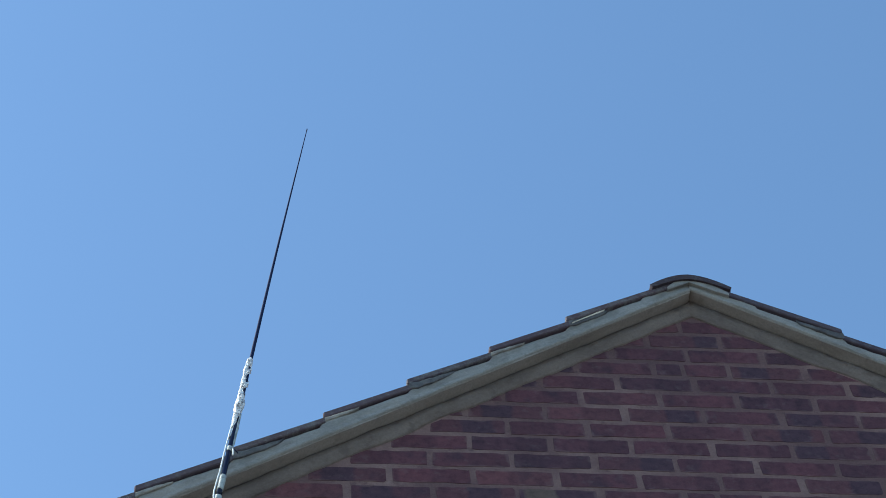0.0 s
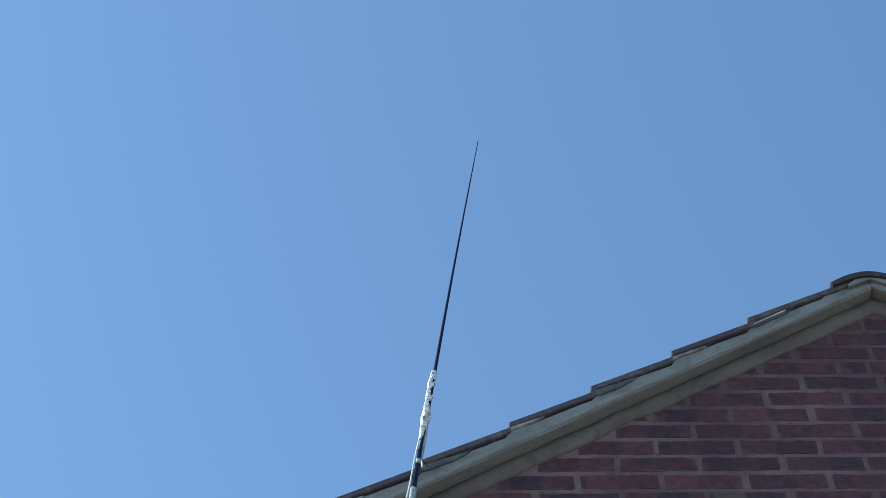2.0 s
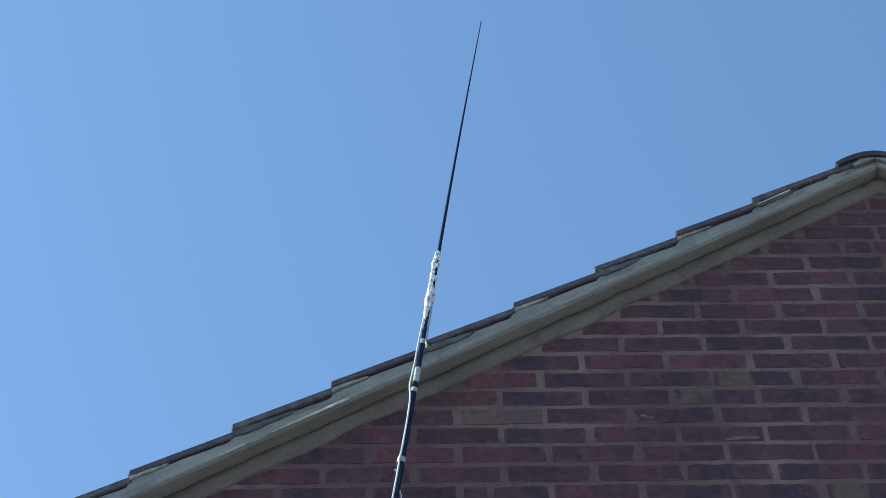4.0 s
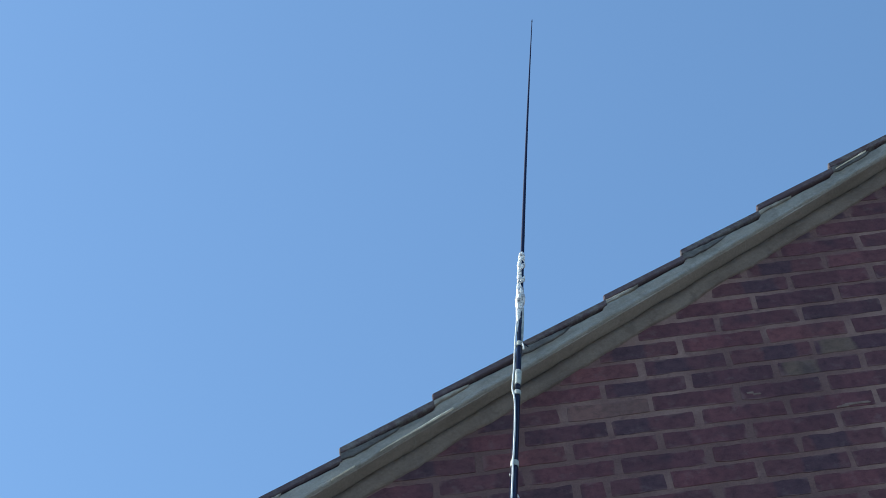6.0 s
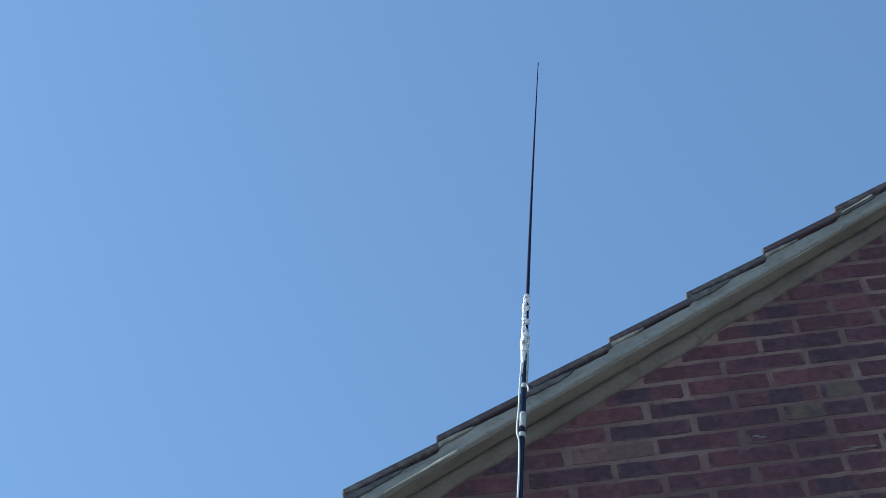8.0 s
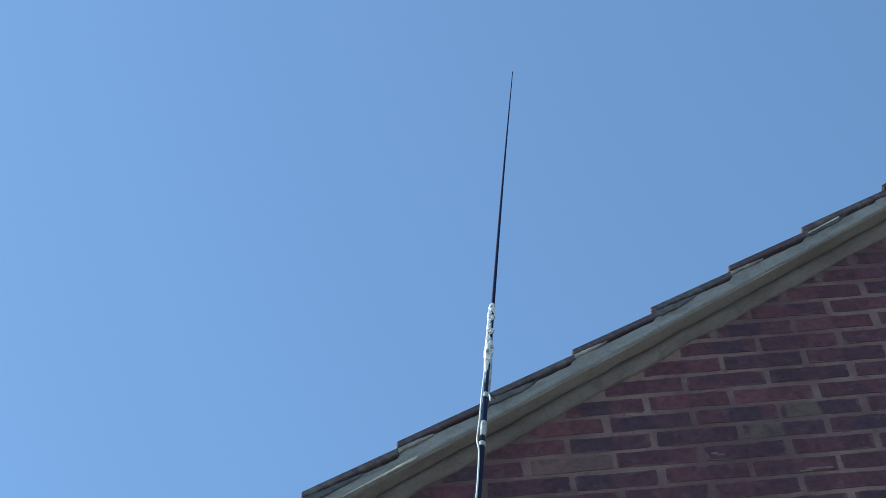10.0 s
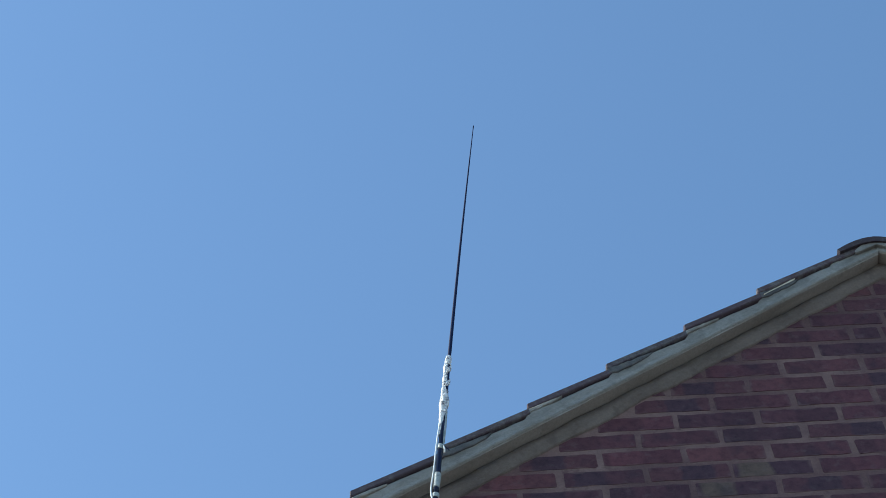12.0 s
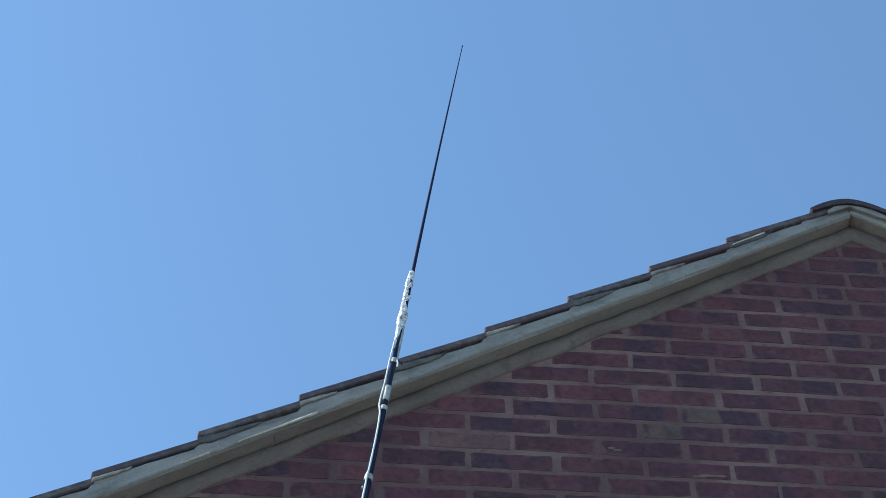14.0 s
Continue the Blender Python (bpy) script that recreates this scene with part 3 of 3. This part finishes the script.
def clip(poly, x0, z0, nx, nz):
    """Keeps the part of a convex outline on the side that (nx, nz) points away from."""
    out = []
    for (ax, az), (bx, bz) in zip(poly, poly[1:] + poly[:1]):
        da = (ax - x0) * nx + (az - z0) * nz
        db = (bx - x0) * nx + (bz - z0) * nz
        if da <= 0:
            out.append((ax, az))
        if (da < 0 < db) or (db < 0 < da):
            t = da / (da - db)
            out.append((ax + (bx - ax) * t, az + (bz - az) * t))
    return out


def brick_mesh(poly, r):
    """A worn brick from its outline: uneven arrises, sides that splay into the wall."""
    cx = sum(p[0] for p in poly) / len(poly)
    cz = sum(p[1] for p in poly) / len(poly)
    ring = []
    for (ax, az), (bx, bz) in zip(poly, poly[1:] + poly[:1]):
        length = math.hypot(bx - ax, bz - az)
        if length < 0.004:
            continue
        cut = min(r.uniform(0.0015, 0.0055), length * 0.3)
        steps = (cut / length, 0.19, 0.35, 0.51, 0.67, 0.83, 1 - cut / length) if length > 0.12 else (cut / length, 1 - cut / length)
        for t in steps:
            j = 0.0024
            ring.append((ax + (bx - ax) * t + r.uniform(-j, j), az + (bz - az) * t + r.uniform(-j, j)))
    n = len(ring)
    verts, faces = [], []
    for x, z in ring:
        sx, sz = (x - cx), (z - cz)
        verts.append((x - math.copysign(0.0011, sx), r.uniform(-0.0004, 0.0004), z - math.copysign(0.0011, sz)))
    for x, z in ring:
        verts.append((x, 0.012, z))
    faces.append(tuple(range(n)))
    faces += [(i, n + i, n + (i + 1) % n, (i + 1) % n) for i in range(n)]
    me = bpy.data.meshes.new("brick")
    me.from_pydata(verts, [], faces)
    me.update()
    return me


rb = random.Random(21)
full = (PITCH - JOINT_W) / 2
rect = [(-full, -BRICK_H / 2), (full, -BRICK_H / 2), (full, BRICK_H / 2), (-full, BRICK_H / 2)]
KINDS = [BRICK_RED, BRICK_DARK, BRICK_TWO, BRICK_DUSK, BRICK_BUFF]
variants = {}
for mi, mat in enumerate(KINDS):
    for v in range(7):
        me = brick_mesh(rect, rb)
        me.materials.append(mat)
        variants[mi, v] = me
# bricks whose tone stands out: course, place along it, tone (0 red, 1 dark, 2 two-tone, 3 kiss mark, 4 buff)
TONES = {(0, 1): 3, (-2, -1): 3, (-3, -1): 2, (-2, 0): 2, (-3, 0): 3, (-4, -2): 1, (-5, 0): 0, (-6, -1): 1, (-6, 0): 0, (-1, 0): 0, (-4, 0): 1,
         (1, 0): 1, (2, 0): 1, (3, 0): 0, (4, 0): 0, (5, 1): 1, (5, 2): 1, (6, 1): 0, (8, 3): 1, (-4, -3): 4, (-9, -2): 3, (-7, 0): 3, (-7, 1): 3, (-8, 1): 2, (-9, 1): 1}
# courses with a brick cut in two, and where
CUTS = {(6, 2): 0.541, (-2, 2): 0.547, (-8, -3): -0.605}
X_LOW, X_HIGH, Z_LOW = -1.75, 1.62, 4.86
rest_v, rest_f = [], []
for k in range(-84, 11):
    z = row_z(k)
    shift = 0.0 if k % 2 == 0 else PITCH / 2
    for n in range(-13, 20):
        spans = [(n * PITCH + shift, (n + 1) * PITCH + shift)]
        if (k, n) in CUTS:
            spans = [(spans[0][0], CUTS[k, n]), (CUTS[k, n], spans[0][1])]
        for a, b in spans:
            if b < XC - HALF or a > XC + HALF or z < 0.03:
                continue
            a, b = max(a, XC - HALF), min(b, XC + HALF)
            if b - a < 0.04:
                continue
            h = BRICK_H / 2
            poly = [(a + JOINT_W / 2, z - h), (b - JOINT_W / 2, z - h), (b - JOINT_W / 2, z + h), (a + JOINT_W / 2, z + h)]
            whole = len(spans) == 1 and b - a > PITCH - 0.001
            trimmed = clip(clip(poly, XC, rake(XC, CUT + 0.004), -SLOPE, 1.0), XC, rake(XC, CUT + 0.004), SLOPE, 1.0)
            if len(trimmed) < 3:
                continue
            if trimmed != poly:
                whole = False
                area = abs(sum(p[0] * q[1] - q[0] * p[1] for p, q in zip(trimmed, trimmed[1:] + trimmed[:1]))) / 2
                if area < 0.0006:
                    continue
            cx, cz = (a + b) / 2, z
            if X_LOW < cx < X_HIGH and z > Z_LOW:
                tone = TONES.get((k, n), rb.choices((0, 1, 2, 3, 4), (48, 28, 0, 24, 0))[0])
                if whole:
                    me = variants[tone, rb.randrange(7)]
                else:
                    me = brick_mesh([(x - cx, zz - cz) for x, zz in trimmed], rb)
                    me.materials.append(KINDS[tone])
                ob = new("brick", me)
                ob.parent = wall_gable
                ob.location = (cx + rb.uniform(-0.003, 0.003), rb.uniform(-0.0006, 0.0), cz - 0.001 + rb.uniform(-0.002, 0.002))
                ob.rotation_euler = (0, rb.uniform(-0.006, 0.006), 0)
            else:
                b0 = len(rest_v)
                m = len(trimmed)
                rest_v += [(x, 0.0, zz) for x, zz in trimmed] + [(x, 0.03, zz) for x, zz in trimmed]
                rest_f.append(tuple(range(b0, b0 + m)))
                rest_f += [(b0 + i, b0 + m + i, b0 + m + (i + 1) % m, b0 + (i + 1) % m) for i in range(m)]
tagged(raw("bricks", rest_v, rest_f, BRICK_RED, wall_gable), kind="stuff")


# ---- dabs of mortar left on the brick faces ----
def dab(x, z, w, h, seed):
    bm = bmesh.new()
    n = 14
    rim = []
    for i in range(n):
        a = 2 * math.pi * i / n
        q = 0.80 + 0.30 * noise.noise((math.cos(a) * 1.3, math.sin(a) * 1.3, seed))
        c, d = math.cos(a), math.sin(a)
        rim.append((x + w / 2 * q * math.copysign(abs(c) ** 0.5, c), z + h / 2 * q * math.copysign(abs(d) ** 0.5, d)))
    base = [bm.verts.new((px, 0.003, pz)) for px, pz in rim]
    top = [bm.verts.new((x + (px - x) * 0.9, -0.0014, z + (pz - z) * 0.85)) for px, pz in rim]
    for i in range(n):
        bm.faces.new((base[i], base[(i + 1) % n], top[(i + 1) % n], top[i]))
    bm.faces.new(top)
    part("mortar_dab", bm, FRESH_DAB, wall_gable, "pale dab of mortar")


FRESH_DAB = cement_material("dab_mortar", (0.170, 0.120, 0.108), (0.22, 0.165, 0.145), (0.12, 0.082, 0.076), 40.0, 0.001)
for x, z, w, h, seed in ((0.060, 5.899, 0.100, 0.013, 1.0), (0.022, 5.893, 0.046, 0.010, 8.0), (-0.195, 5.992, 0.026, 0.012, 3.0), (-0.178, 5.984, 0.030, 0.010, 6.0)):
    dab(x, z, w, h, seed)
